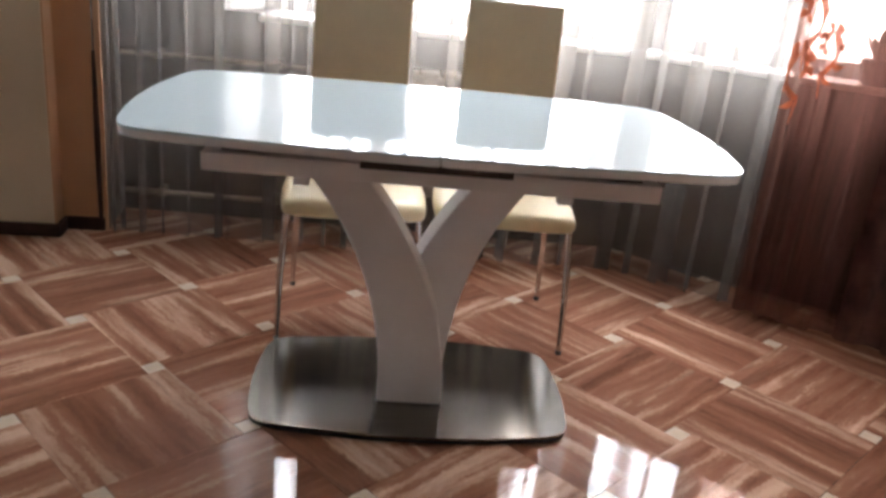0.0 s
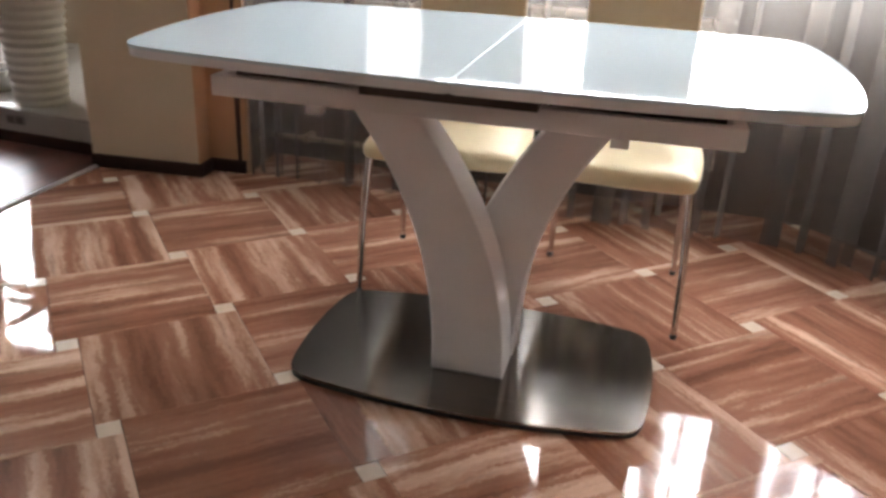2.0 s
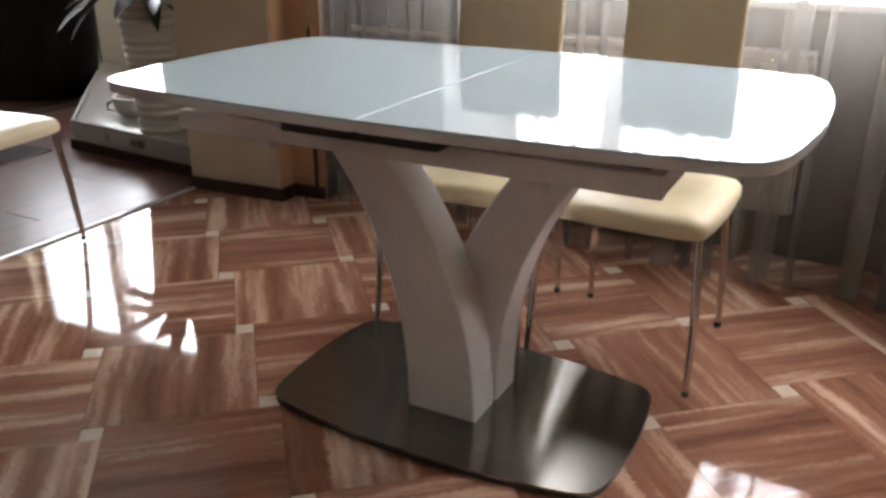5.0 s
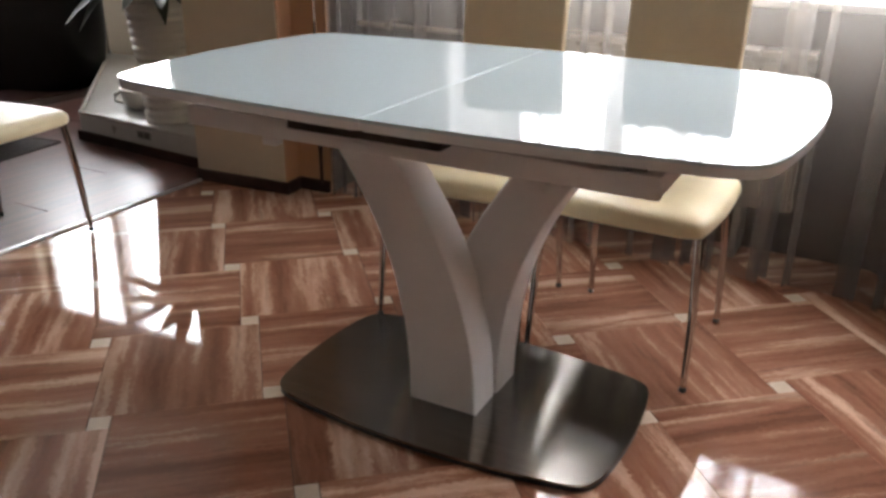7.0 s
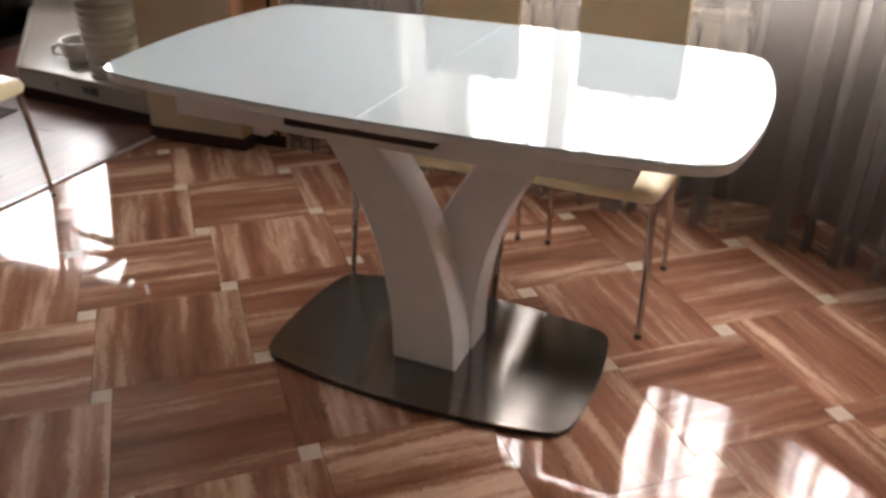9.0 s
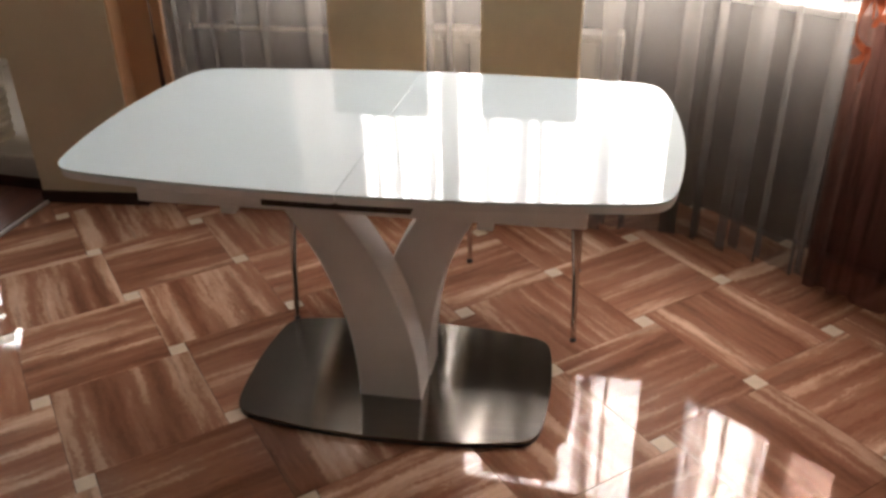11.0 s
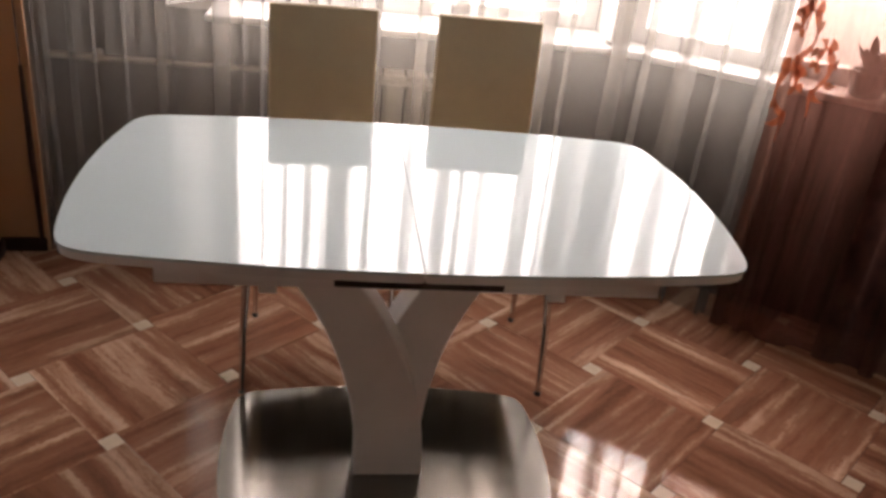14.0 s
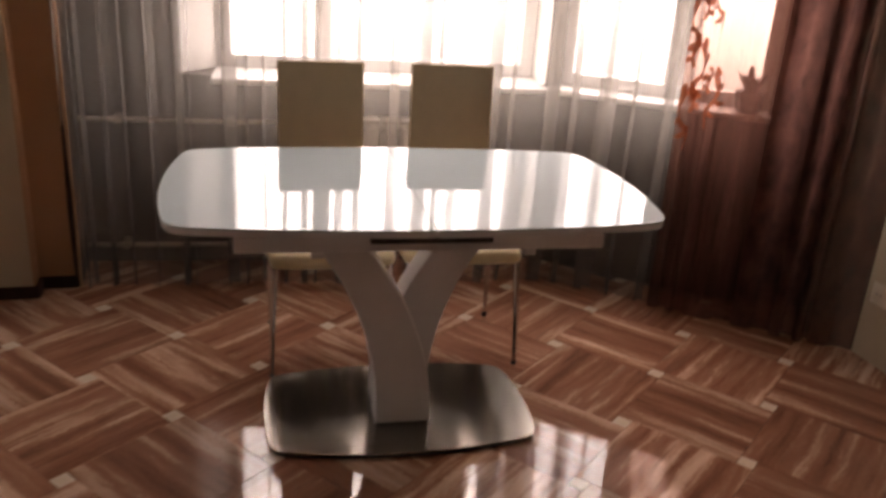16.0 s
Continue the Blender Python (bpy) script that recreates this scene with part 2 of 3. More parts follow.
def box(x0, x1, y0, y1, z0, z1, bevel=0.0, bm=None, segments=2):
    bm = bm or bmesh.new()
    made = bmesh.ops.create_cube(bm, size=1.0)["verts"]
    for v in made:
        v.co = Vector(((x0 + x1) / 2 + v.co.x * (x1 - x0), (y0 + y1) / 2 + v.co.y * (y1 - y0), (z0 + z1) / 2 + v.co.z * (z1 - z0)))
    if bevel:
        edges = list({e for v in made for e in v.link_edges})
        bmesh.ops.bevel(bm, geom=edges, offset=bevel, segments=segments, affect="EDGES", profile=0.5)
    return bm


def prism(poly, z0, z1, bevel=0.0, bm=None, segments=2):
    """An upright body over a closed outline, its rims rounded."""
    bm = bm or bmesh.new()
    low = [bm.verts.new((x, y, z0)) for x, y in poly]
    top = [bm.verts.new((x, y, z1)) for x, y in poly]
    n = len(poly)
    faces = [bm.faces.new(top), bm.faces.new(low[::-1])]
    for i in range(n):
        bm.faces.new((low[i], low[(i + 1) % n], top[(i + 1) % n], top[i]))
    if bevel:
        rims = [e for f in faces for e in f.edges]
        bmesh.ops.bevel(bm, geom=rims, offset=bevel, segments=segments, affect="EDGES", profile=0.5)
    return bm


def tube(points, radius, bm=None, sides=12, closed=False):
    """A round bar along points; radius may be one number or one for each point."""
    bm = bm or bmesh.new()
    pts = [Vector(p) for p in points]
    radii = radius if isinstance(radius, (list, tuple)) else [radius] * len(pts)
    rings, side = [], None
    for i, p in enumerate(pts):
        way = (pts[min(i + 1, len(pts) - 1)] - pts[max(i - 1, 0)]).normalized()
        if side is None:
            side = way.orthogonal().normalized()
        side = (side - way * side.dot(way)).normalized()
        up = way.cross(side)
        rings.append([bm.verts.new(p + radii[i] * (math.cos(a) * side + math.sin(a) * up))
                      for a in (2 * math.pi * k / sides for k in range(sides))])
    for a, b in zip(rings, rings[1:]):
        for k in range(sides):
            bm.faces.new((a[k], a[(k + 1) % sides], b[(k + 1) % sides], b[k]))
    bm.faces.new(rings[0][::-1])
    bm.faces.new(rings[-1])
    return bm


def lathe(profile, bm=None, sides=40, centre=(0, 0)):
    bm = bm or bmesh.new()
    rings = [[bm.verts.new((centre[0] + r * math.cos(2 * math.pi * k / sides), centre[1] + r * math.sin(2 * math.pi * k / sides), z))
              for k in range(sides)] for r, z in profile]
    for a, b in zip(rings, rings[1:]):
        for k in range(sides):
            bm.faces.new((a[k], a[(k + 1) % sides], b[(k + 1) % sides], b[k]))
    bm.faces.new(rings[0][::-1])
    bm.faces.new(rings[-1])
    return bm


def barrel(hx, hy, bulge_x, bulge_y, soft, step=0.012):
    """A rectangle with bowed sides and rounded corners, anticlockwise."""
    pts = []
    for sx, sy, ex, ey, nx, ny, b in ((hx, -hy, hx, hy, 1, 0, bulge_x), (hx, hy, -hx, hy, 0, 1, bulge_y),
                                      (-hx, hy, -hx, -hy, -1, 0, bulge_x), (-hx, -hy, hx, -hy, 0, -1, bulge_y)):
        n = max(4, int(math.hypot(ex - sx, ey - sy) / step))
        for i in range(n):
            f = i / n
            o = b * (1 - (2 * f - 1) ** 2)
            pts.append((sx + (ex - sx) * f + nx * o, sy + (ey - sy) * f + ny * o))
    for _ in range(soft):
        pts = [((pts[i - 1][0] + 2 * p[0] + pts[(i + 1) % len(pts)][0]) / 4, (pts[i - 1][1] + 2 * p[1] + pts[(i + 1) % len(pts)][1]) / 4)
               for i, p in enumerate(pts)]
    return pts


def half_of(poly, sign, gap):
    """The part of an outline on one side of x = 0."""
    out = []
    for i, p in enumerate(poly):
        q = poly[(i + 1) % len(poly)]
        if p[0] * sign >= gap:
            out.append(p)
        if (p[0] * sign - gap) * (q[0] * sign - gap) < 0:
            f = (gap * sign - p[0]) / (q[0] - p[0])
            out.append((gap * sign, p[1] + f * (q[1] - p[1])))
    return out


# ---- the room ----
CEIL = 2.7


def wall_between(name, p, q, material, holes=(), thick=0.2, z1=CEIL, z0=-0.05, label=""):
    """A wall from p to q, its face towards the right-hand side of that way, with openings (start, end, sill, head)."""
    way = Vector((q[0] - p[0], q[1] - p[1]))
    length = way.length
    bm = bmesh.new()
    cuts = sorted(holes)
    at = 0.0
    for a, b, lo, hi in cuts:
        box(at, a, 0, thick, z0, z1, bm=bm)
        box(a, b, 0, thick, z0, lo, bm=bm)
        box(a, b, 0, thick, hi, z1, bm=bm)
        at = b
    box(at, length, 0, thick, z0, z1, bm=bm)
    ob = part(name, bm, material, smooth=False)
    ob.matrix_world = Matrix.Translation((p[0], p[1], 0)) @ Matrix.Rotation(math.atan2(way.y, way.x), 4, "Z")
    return tagged(ob, label or "unseen wall closing the room, dulled to cut bounced light", "wall", kind="structure")


def baseboard_between(p, q, height=0.05, thick=0.018, label="dark brown glossy baseboard along the wall"):
    way = Vector((q[0] - p[0], q[1] - p[1]))
    bm = box(0, way.length, -thick, -0.001, 0.0, height, 0.005)
    ob = part("baseboard", bm, BASE_BROWN)
    ob.matrix_world = Matrix.Translation((p[0], p[1], 0.0)) @ Matrix.Rotation(math.atan2(way.y, way.x), 4, "Z")
    return tagged(ob, label, "baseboard", kind="structure")


WIN_A, WIN_B = (-1.06, 1.40), (0.94, 1.215)
BAY_END = (2.03, 0.278)
SILL, HEAD = 0.825, 2.52
wall_between("wall_window", WIN_A, WIN_B, WALL_SHADOWED, [(0.40, 1.995, SILL, HEAD)], thick=0.42, label="wall under a wide window, coloured dark for its shade")
wall_between("wall_bay", WIN_B, BAY_END, WALL_SHADOWED, [(0.012, 0.93, SILL, HEAD)], label="slanting bay wall with a window")
wall_between("wall_right", (1.86, 0.42), (1.82, -3.7), WALL_CREAM, thick=0.3, label="cream papered wall with a socket")
# back and far-left walls are unseen, added to close the room
wall_between("wall_back", (2.2, -3.6), (-5.2, -3.6), WALL_UNSEEN, thick=0.3)
wall_between("wall_far_left", (-5.1, -3.7), (-5.1, 2.7), WALL_UNSEEN, [(5.45, 6.1, 0.8, 2.1)])
wall_between("wall_left_bay", (-5.2, 2.65), (-1.3, 2.65), WALL_CREAM, [(0.34, 1.95, 0.72, 2.14)], label="cream wall of the neighbouring bay")
wall_between("wall_niche", (-1.29, 1.125), (-1.058, 1.125), WALL_PEACH, thick=0.02, label="narrow peach-coloured wall strip")
# added dark block, colours the wall end as if in shade
wall_between("wall_return", (-1.29, 1.146), (-1.0605, 1.146), WALL_SHADOWED, thick=0.60, label="wall end behind the curtain, its shade put into a dark colour")
wall_between("wall_pillar_side", (-1.2205, 1.036), (-1.2205, 1.124), WALL_PEACH, thick=-0.0055, label="peach-coloured side of the pillar")
baseboard_between((-1.215, 1.125), (-1.065, 1.125))
baseboard_between((-5.1, 2.65), (-3.0, 2.65))

bm = prism([(-1.655, 1.030), (-1.221, 1.032), (-1.221, 1.125), (-1.30, 1.125), (-1.30, 2.66), (-1.66, 2.66)], -0.05, CEIL)
tagged(part("wall_pillar", bm, WALL_CREAM, smooth=False), "cream papered pillar between two window bays", "wall", kind="structure")
baseboard_between((-1.655, 1.030), (-1.198, 1.032))
baseboard_between((-1.215, 1.033), (-1.215, 1.108))
bm = prism([(-5.3, -3.9), (2.14, -3.9), (2.18, 0.40), (1.06, 1.62), (-1.05, 1.86), (-1.3, 1.86), (-1.3, 2.85), (-5.3, 2.85)], CEIL, CEIL + 0.1)
tagged(part("ceiling", bm, CEILING, smooth=False), "smooth white painted ceiling", "ceiling", kind="structure")

# a pale glowing ring outside the windows stands in for daylight
bm = bmesh.new()
ring = [(8.5 * math.cos(a), 8.5 * math.sin(a)) for a in (2 * math.pi * k / 60 for k in range(61))]
cols = [[bm.verts.new((x, y, z)) for z in (-3.0, 6.5)] for x, y in ring]
for a, b in zip(cols, cols[1:]):
    bm.faces.new((a[0], a[1], b[1], b[0]))
tagged(part("backdrop", bm, GLOW), "pale glowing surround standing in for overexposed daylight outdoors", "backdrop", kind="structure")


def window_between(name, p, q, start, end, mullions, sill, head, label, deep=0.09, sill_from=0.06, lip=0.08):
    """A plastic window set back in its opening, with frame, mullions, panes and a sill board."""
    way = Vector((q[0] - p[0], q[1] - p[1]))
    root = thing(name, Matrix.Translation((p[0], p[1], 0)) @ Matrix.Rotation(math.atan2(way.y, way.x), 4, "Z"), label, "window", kind="structure")
    y0, y1 = deep, deep + 0.06
    bm = box(start, start + 0.06, y0, y1, sill, head, 0.006)
    box(end - 0.06, end, y0, y1, sill, head, 0.006, bm)
    box(start + 0.06, end - 0.06, y0, y1, sill, sill + 0.06, 0.006, bm)
    box(start + 0.06, end - 0.06, y0, y1, head - 0.06, head, 0.006, bm)
    part("window_frame", bm, PVC, root)
    xs = [start + 0.06] + list(mullions) + [end - 0.06]
    for m in mullions:
        part("mullion", box(m - 0.04, m + 0.04, y0 - 0.006, y1, sill + 0.06, head - 0.06, 0.006), PVC, root)
    for a, b in zip(xs, xs[1:]):
        pane = part("pane", box(a + 0.02, b - 0.02, y0 + 0.025, y0 + 0.037, sill + 0.07, head - 0.07), PANE, root, smooth=False)
        pane.visible_shadow = False
    part("window_sill", box(start - sill_from, end + 0.05, -lip, y0, sill - 0.022, sill + 0.004, 0.008), PVC, root, "white plastic sill board")
    return root


window_between("window_1", WIN_A, WIN_B, 0.55, 1.985, (1.01,), SILL, HEAD, "wide white plastic window flooded with daylight", deep=0.22, sill_from=0.005, lip=0.09)
bm = prism([(0.39, 0.004), (0.548, 0.219), (0.548, 0.416), (0.39, 0.416)], SILL + 0.002, HEAD - 0.002)
box(1.986, 1.994, 0.003, 0.219, SILL + 0.005, HEAD - 0.002, bm=bm)
reveal = part("window_reveal", bm, CEILING, smooth=False)
reveal.matrix_world = Matrix.Translation((WIN_A[0], WIN_A[1], 0)) @ Matrix.Rotation(math.atan2(WIN_B[1] - WIN_A[1], WIN_B[0] - WIN_A[0]), 4, "Z")
tagged(reveal, "white plastered slanting reveal beside the window", "wall", kind="structure")
window_between("window_2", WIN_B, BAY_END, 0.012, 0.93, (0.52,), SILL, HEAD, "slanting white plastic bay window flooded with daylight")
window_between("window_3", (-5.2, 2.65), (-1.3, 2.65), 0.34, 1.95, (1.165,), 0.72, 2.14, "bright window of the neighbouring bay")

window_between("window_4", (-5.1, -3.7), (-5.1, 2.7), 5.45, 6.1, (5.78,), 0.8, 2.1, "bright side window of the neighbouring bay")

# ---- heating under the window ----


def radiator(m, sections):
    root = thing("radiator", m, "white sectional radiator under the window behind sheer curtains", "radiator")
    for k in range(sections):
        x = k * 0.08
        bm = box(x + 0.003, x + 0.077, -0.012, 0.012, 0.10, 0.60, 0.008)
        box(x + 0.028, x + 0.052, -0.04, 0.04, 0.13, 0.584, 0.006, bm)
        box(x + 0.003, x + 0.077, -0.045, 0.045, 0.585, 0.605, 0.004, bm)
        box(x + 0.012, x + 0.068, -0.045, -0.033, 0.11, 0.57, 0.006, bm)
        part("section", bm, RADIATOR, root)
    part("lower_header", tube([(0, 0, 0.125), (sections * 0.08, 0, 0.125)], 0.02), RADIATOR, root)
    part("upper_header", tube([(-0.02, 0, 0.565), (sections * 0.08, 0, 0.565)], 0.02), RADIATOR, root)
    part("foot", box(0.15, 0.17, -0.03, 0.1, -0.078, 0.14, 0.003), RADIATOR, root)
    part("foot", box(sections * 0.08 - 0.17, sections * 0.08 - 0.15, -0.03, 0.1, -0.078, 0.14, 0.003), RADIATOR, root)
    return root


TURN_W = math.degrees(math.atan2(WIN_B[1] - WIN_A[1], WIN_B[0] - WIN_A[0]))
WALL_M = Matrix.Translation((WIN_A[0], WIN_A[1], 0)) @ Matrix.Rotation(radians(TURN_W), 4, "Z")
radiator(WALL_M @ pose(0.92, -0.10, 0.08), 10)
for z in (0.645, 0.10):
    ob = thing("heating_pipe", WALL_M @ pose(0.02, -0.06, z), "thin beige painted heating pipe along the wall", "pipe", "heating pipes")
    part("pipe", tube([(0, 0, 0), (0.88, 0, 0)], 0.010), PIPE, ob)
    for x in (0.15, 0.6):
        part("clip", box(x - 0.012, x + 0.012, -0.014, 0.06, -0.016, 0.016, 0.003), PIPE, ob)
ob = thing("radiator_valve", WALL_M @ pose(0.84, -0.075, 0.645), "black plastic thermostatic radiator valve", "valve")
part("body", tube([(-0.035, 0, 0), (0.03, 0, 0)], 0.016), CHROME, ob)
part("knob", tube([(0, -0.01, 0), (0, -0.05, 0), (0, -0.075, 0)], [0.02, 0.026, 0.022], sides=16), VALVE, ob)

# ---- curtains ----


class Drape:
    """A hanging cloth in overlapping folds along a line in plan."""

    def __init__(self, line, pitch, depth, overlap, z0, z1, seed, pleat=0.0):
        self.pts = [Vector(p) for p in line]
        self.cum = [0.0]
        for a, b in zip(self.pts, self.pts[1:]):
            self.cum.append(self.cum[-1] + (b - a).length)
        self.length, self.depth, self.overlap, self.z0, self.z1 = self.cum[-1], depth, overlap, z0, z1
        self.pleat = pleat
        rng = random.Random(seed)
        self.knots, at = [0.0], 0.0
        while at < self.length:
            at += pitch * rng.choice((0.5, 0.7, 0.9, 1.3, 1.9)) * rng.uniform(0.85, 1.15)
            self.knots.append(at)
        scale = self.length / at
        self.knots = [k * scale for k in self.knots]
        self.size = [rng.uniform(0.45, 1.25) for _ in self.knots]
        self.lean = [rng.uniform(-0.5, 0.5) for _ in self.knots]
        self.turns = [(0.0, rng.uniform(0.45, 1), rng.uniform(0, 0.5), rng.uniform(0.5, 1), rng.uniform(0, 0.6), 1.0) for _ in self.knots]

    def on_line(self, s):
        s = min(max(s, 0.0), self.length)
        for i in range(len(self.pts) - 1):
            if s <= self.cum[i + 1] or i == len(self.pts) - 2:
                f = (s - self.cum[i]) / (self.cum[i + 1] - self.cum[i])
                way = (self.pts[i + 1] - self.pts[i]).normalized()
                return self.pts[i].lerp(self.pts[i + 1], f), way
        return self.pts[-1], way

    def at(self, u, z):
        """u counts folds."""
        i = min(int(u), len(self.knots) - 2)
        f = u - i
        width = self.knots[i + 1] - self.knots[i]
        h = (z - self.z0) / (self.z1 - self.z0)
        amp = self.size[i] * (1.0 - 0.25 * h)
        if self.pleat:
            # a loose single layer, then a narrow pleat of five layers
            band = self.pleat * (0.55 + 0.6 * self.size[i]) * (1.0 - 0.2 * h)
            if f < 0.4:
                s = self.knots[i] + width * (1 - band) * f / 0.4
                o = -0.35 * self.depth * amp * math.sin(math.pi * f / 0.4)
            else:
                g = (f - 0.4) / 0.6 * 5
                k = min(int(g), 4)
                turns = self.turns[i]
                a, b = (turns[j] + (0.12 * math.sin(2.6 * h + 7 * turns[j]) if 0 < j < 5 else 0.0) for j in (k, k + 1))
                s = self.knots[i] + width * (1 - band + band * (a + (b - a) * (0.5 - 0.5 * math.cos(math.pi * (g - k)))))
                o = self.depth * amp * math.sin(2 * math.pi * g / 5)
            s += 0.012 * self.lean[i] * math.sin(math.pi * f) * (1 - h) * 2
            p, way = self.on_line(s)
            q = p + Vector((way.y, -way.x)) * o
            return Vector((q.x, q.y, z))
        s = self.knots[i] + width * f - self.overlap * width * amp * math.sin(4 * math.pi * f) / (2 * math.pi) * 1.6
        s += 0.012 * self.lean[i] * math.sin(math.pi * f) * (1 - h) * 2
        o = self.depth * amp * math.sin(2 * math.pi * f)
        p, way = self.on_line(s)
        nrm = Vector((way.y, -way.x))
        q = p + nrm * o
        return Vector((q.x, q.y, z))

    def mesh(self, per=18, rows=9):
        bm = bmesh.new()
        n = (len(self.knots) - 1) * per
        grid = [[bm.verts.new(self.at(i / per * 0.99999, self.z0 + (self.z1 - self.z0) * j / rows)) for j in range(rows + 1)] for i in range(n + 1)]
        for a, b in zip(grid, grid[1:]):
            for j in range(rows):
                bm.faces.new((a[j], b[j], b[j + 1], a[j + 1]))
        return bm


sheer_line = [(-1.05, 1.10), (-0.26, 1.035), (0.37, 0.975), (0.84, 0.93), (0.95, 0.875), (1.05, 0.79), (1.27, 0.60)]
sheer = Drape(sheer_line, 0.09, 0.03, 0.95, 0.012, 2.60, 4, pleat=0.50)
root = thing("sheer_curtain", Matrix.Identity(4), "long grey-white sheer voile curtain hanging in folds to the floor", "curtain")
part("cloth", sheer.mesh(50), SHEER, root)

side_sheer = Drape([(-3.86, 2.47), (-3.58, 2.47)], 0.09, 0.03, 0.95, 0.16, 2.5, 7)
root = thing("sheer_curtain", Matrix.Identity(4), "grey-white sheer curtain at the window of the neighbouring bay", "curtain")
part("cloth", side_sheer.mesh(), SHEER, root)

edge_line = [(1.225, 0.605), (1.50, 0.372)]
edge = Drape(edge_line, 0.15, 0.016, 0.3, 0.012, 2.60, 3)
rust_line = [(1.485, 0.383), (1.60, 0.285), (1.80, 0.11), (1.835, 0.085)]
rust = Drape(rust_line, 0.17, 0.030, 0.45, 0.012, 2.60, 9)
root_r = thing("patterned_curtain", Matrix.Identity(4), "rust-brown translucent curtain with an orange scroll pattern", "curtain")
part("cloth", rust.mesh(), ORGANZA, root_r)
part("sheer_edge", edge.mesh(24), ORGANZA_THIN, root_r, "thin pale pink edge of the curtain")


def scroll_motif(drape, u0, turn, z, size, bm):
    """A curling stem with leaves laid just in front of the cloth."""
    def lay(du, dz):
        p = drape.at(min(max(u0 + du / 0.11, 0.0), len(drape.knots) - 1.001), z + dz)
        return p + Vector((-0.65, -0.76, 0)) * 0.006

    def ribbon(path, widths, start=None):
        left, right = [], []
        for i, (a, b) in enumerate(path):
            if i == 0 and start:
                left.append(start[0])
                right.append(start[1])
                continue
            c, d = path[min(i + 1, len(path) - 1)]
            e, f = path[max(i - 1, 0)]
            L = math.hypot(c - e, d - f) or 1.0
            nx, ny = -(d - f) / L * widths[i], (c - e) / L * widths[i]
            left.append(bm.verts.new(lay(a + nx, b + ny)))
            right.append(bm.verts.new(lay(a - nx, b - ny)))
        for i in range(len(path) - 1):
            bm.faces.new((left[i], left[i + 1], right[i + 1], right[i]))
        return list(zip(left, right))

    stem = []
    for k in range(26):
        a = k / 25
        r = size * (1.0 - 0.8 * a)
        ang = -1.9 + 6.4 * a
        stem.append((turn * (r * math.cos(ang) * 0.55), r * math.sin(ang) * 0.95))
    sides = ribbon(stem, [size * (0.075 + 0.035 * math.sin(k * 0.9)) for k in range(26)])
    for k in range(1, 22, 3):
        x, y = stem[k]
        a0 = -1.9 + 6.4 * k / 25 + 0.5
        reach = size * (0.62 - 0.015 * k)
        leaf = [(x + turn * reach * f * math.cos(a0 + 0.5 * f), y + reach * f * math.sin(a0 + 0.5 * f)) for f in (0, 0.2, 0.4, 0.6, 0.8, 1)]
        ribbon(leaf, [size * w for w in (0.03, 0.10, 0.125, 0.10, 0.06, 0.006)], sides[k])
    x, y = stem[0]
    ribbon([(x * (1 - f), y - size * 0.9 * f) for f in (0, 0.25, 0.5, 0.75, 1)], [size * w for w in (0.08, 0.06, 0.05, 0.06, 0.05)], sides[0])


for drape, u, z, size, turn, ink in ([(edge, 0.5, 0.87 + 0.175 * k, 0.10, 1 if k % 2 else -1, PRINT) for k in range(10)]
                                     + [(edge, 1.45, 0.95 + 0.35 * k, 0.09, -1 if k % 2 else 1, PRINT) for k in range(5)]):
    bm = bmesh.new()
    scroll_motif(drape, u, turn, z, size, bm)
    part("printed_scroll", bm, ink, root_r, "scrolling leaf print")

ob = thing("curtain_wand", pose(-1.063, 1.055, 0.0), "thin curtain draw wand with a dark wooden grip", "wand")
part("rod", tube([(0, 0, 0.68), (0.002, 0, 1.6), (0, 0, 2.5)], 0.0035, sides=8), CHROME, ob)
part("grip", tube([(0.0, 0, 0.06), (0, 0, 0.36), (0, 0, 0.68)], [0.007, 0.011, 0.006], sides=10), BASE_BROWN, ob)
ob = thing("curtain_rail", Matrix.Identity(4), "white ceiling curtain rail following the bay", "rail")
part("rail", tube([(x, y, 2.615) for x, y in [(-1.08, 1.10), (0.84, 0.93), (1.84, 0.085)]], 0.014), PVC, ob)
for k in range(6):
    f = k / 5
    x, y = -1.0 + 1.8 * f, 1.093 - 0.158 * f
    part("bracket", box(x - 0.01, x + 0.01, y - 0.01, y + 0.01, 2.62, 2.70, 0.002), PVC, ob)

# ---- dining table ----
table = thing("dining_table", pose(0.004, -0.008, 0.0, 0, 0, -3.6), "white extending dining table with a glossy glass top and Y-shaped leg", "table")
OUT = barrel(0.639, 0.368, 0.042, 0.046, 22)
top_in = [(x * 0.997, y * 0.996) for x, y in OUT]
for s in (1, -1):
    part("board", prism(half_of(top_in, s, 0.0008), 0.7305, 0.7455, 0.004), WHITE_GLOSS, table, "white lacquered board under the glass", smooth=False)
    part("glass_panel", prism(half_of(OUT, s, 0.0006), 0.7460, 0.7520, 0.0012), GLASS_TOP, table, "glossy white lacquered glass half of the top", smooth=False)
# apron
for y0, y1 in ((-0.316, -0.292), (0.292, 0.316)):
    part("apron_rail", box(-0.484, 0.484, y0, y1, 0.661, 0.700, 0.003), WHITE_SATIN, table)
for x0, x1 in ((-0.484, -0.460), (0.460, 0.484)):
    part("apron_end", box(x0, x1, -0.291, 0.291, 0.664, 0.700, 0.003), WHITE_SATIN, table)
part("apron_floor", box(-0.459, 0.459, -0.291, 0.291, 0.664, 0.672, 0.001), WHITE_SATIN, table)
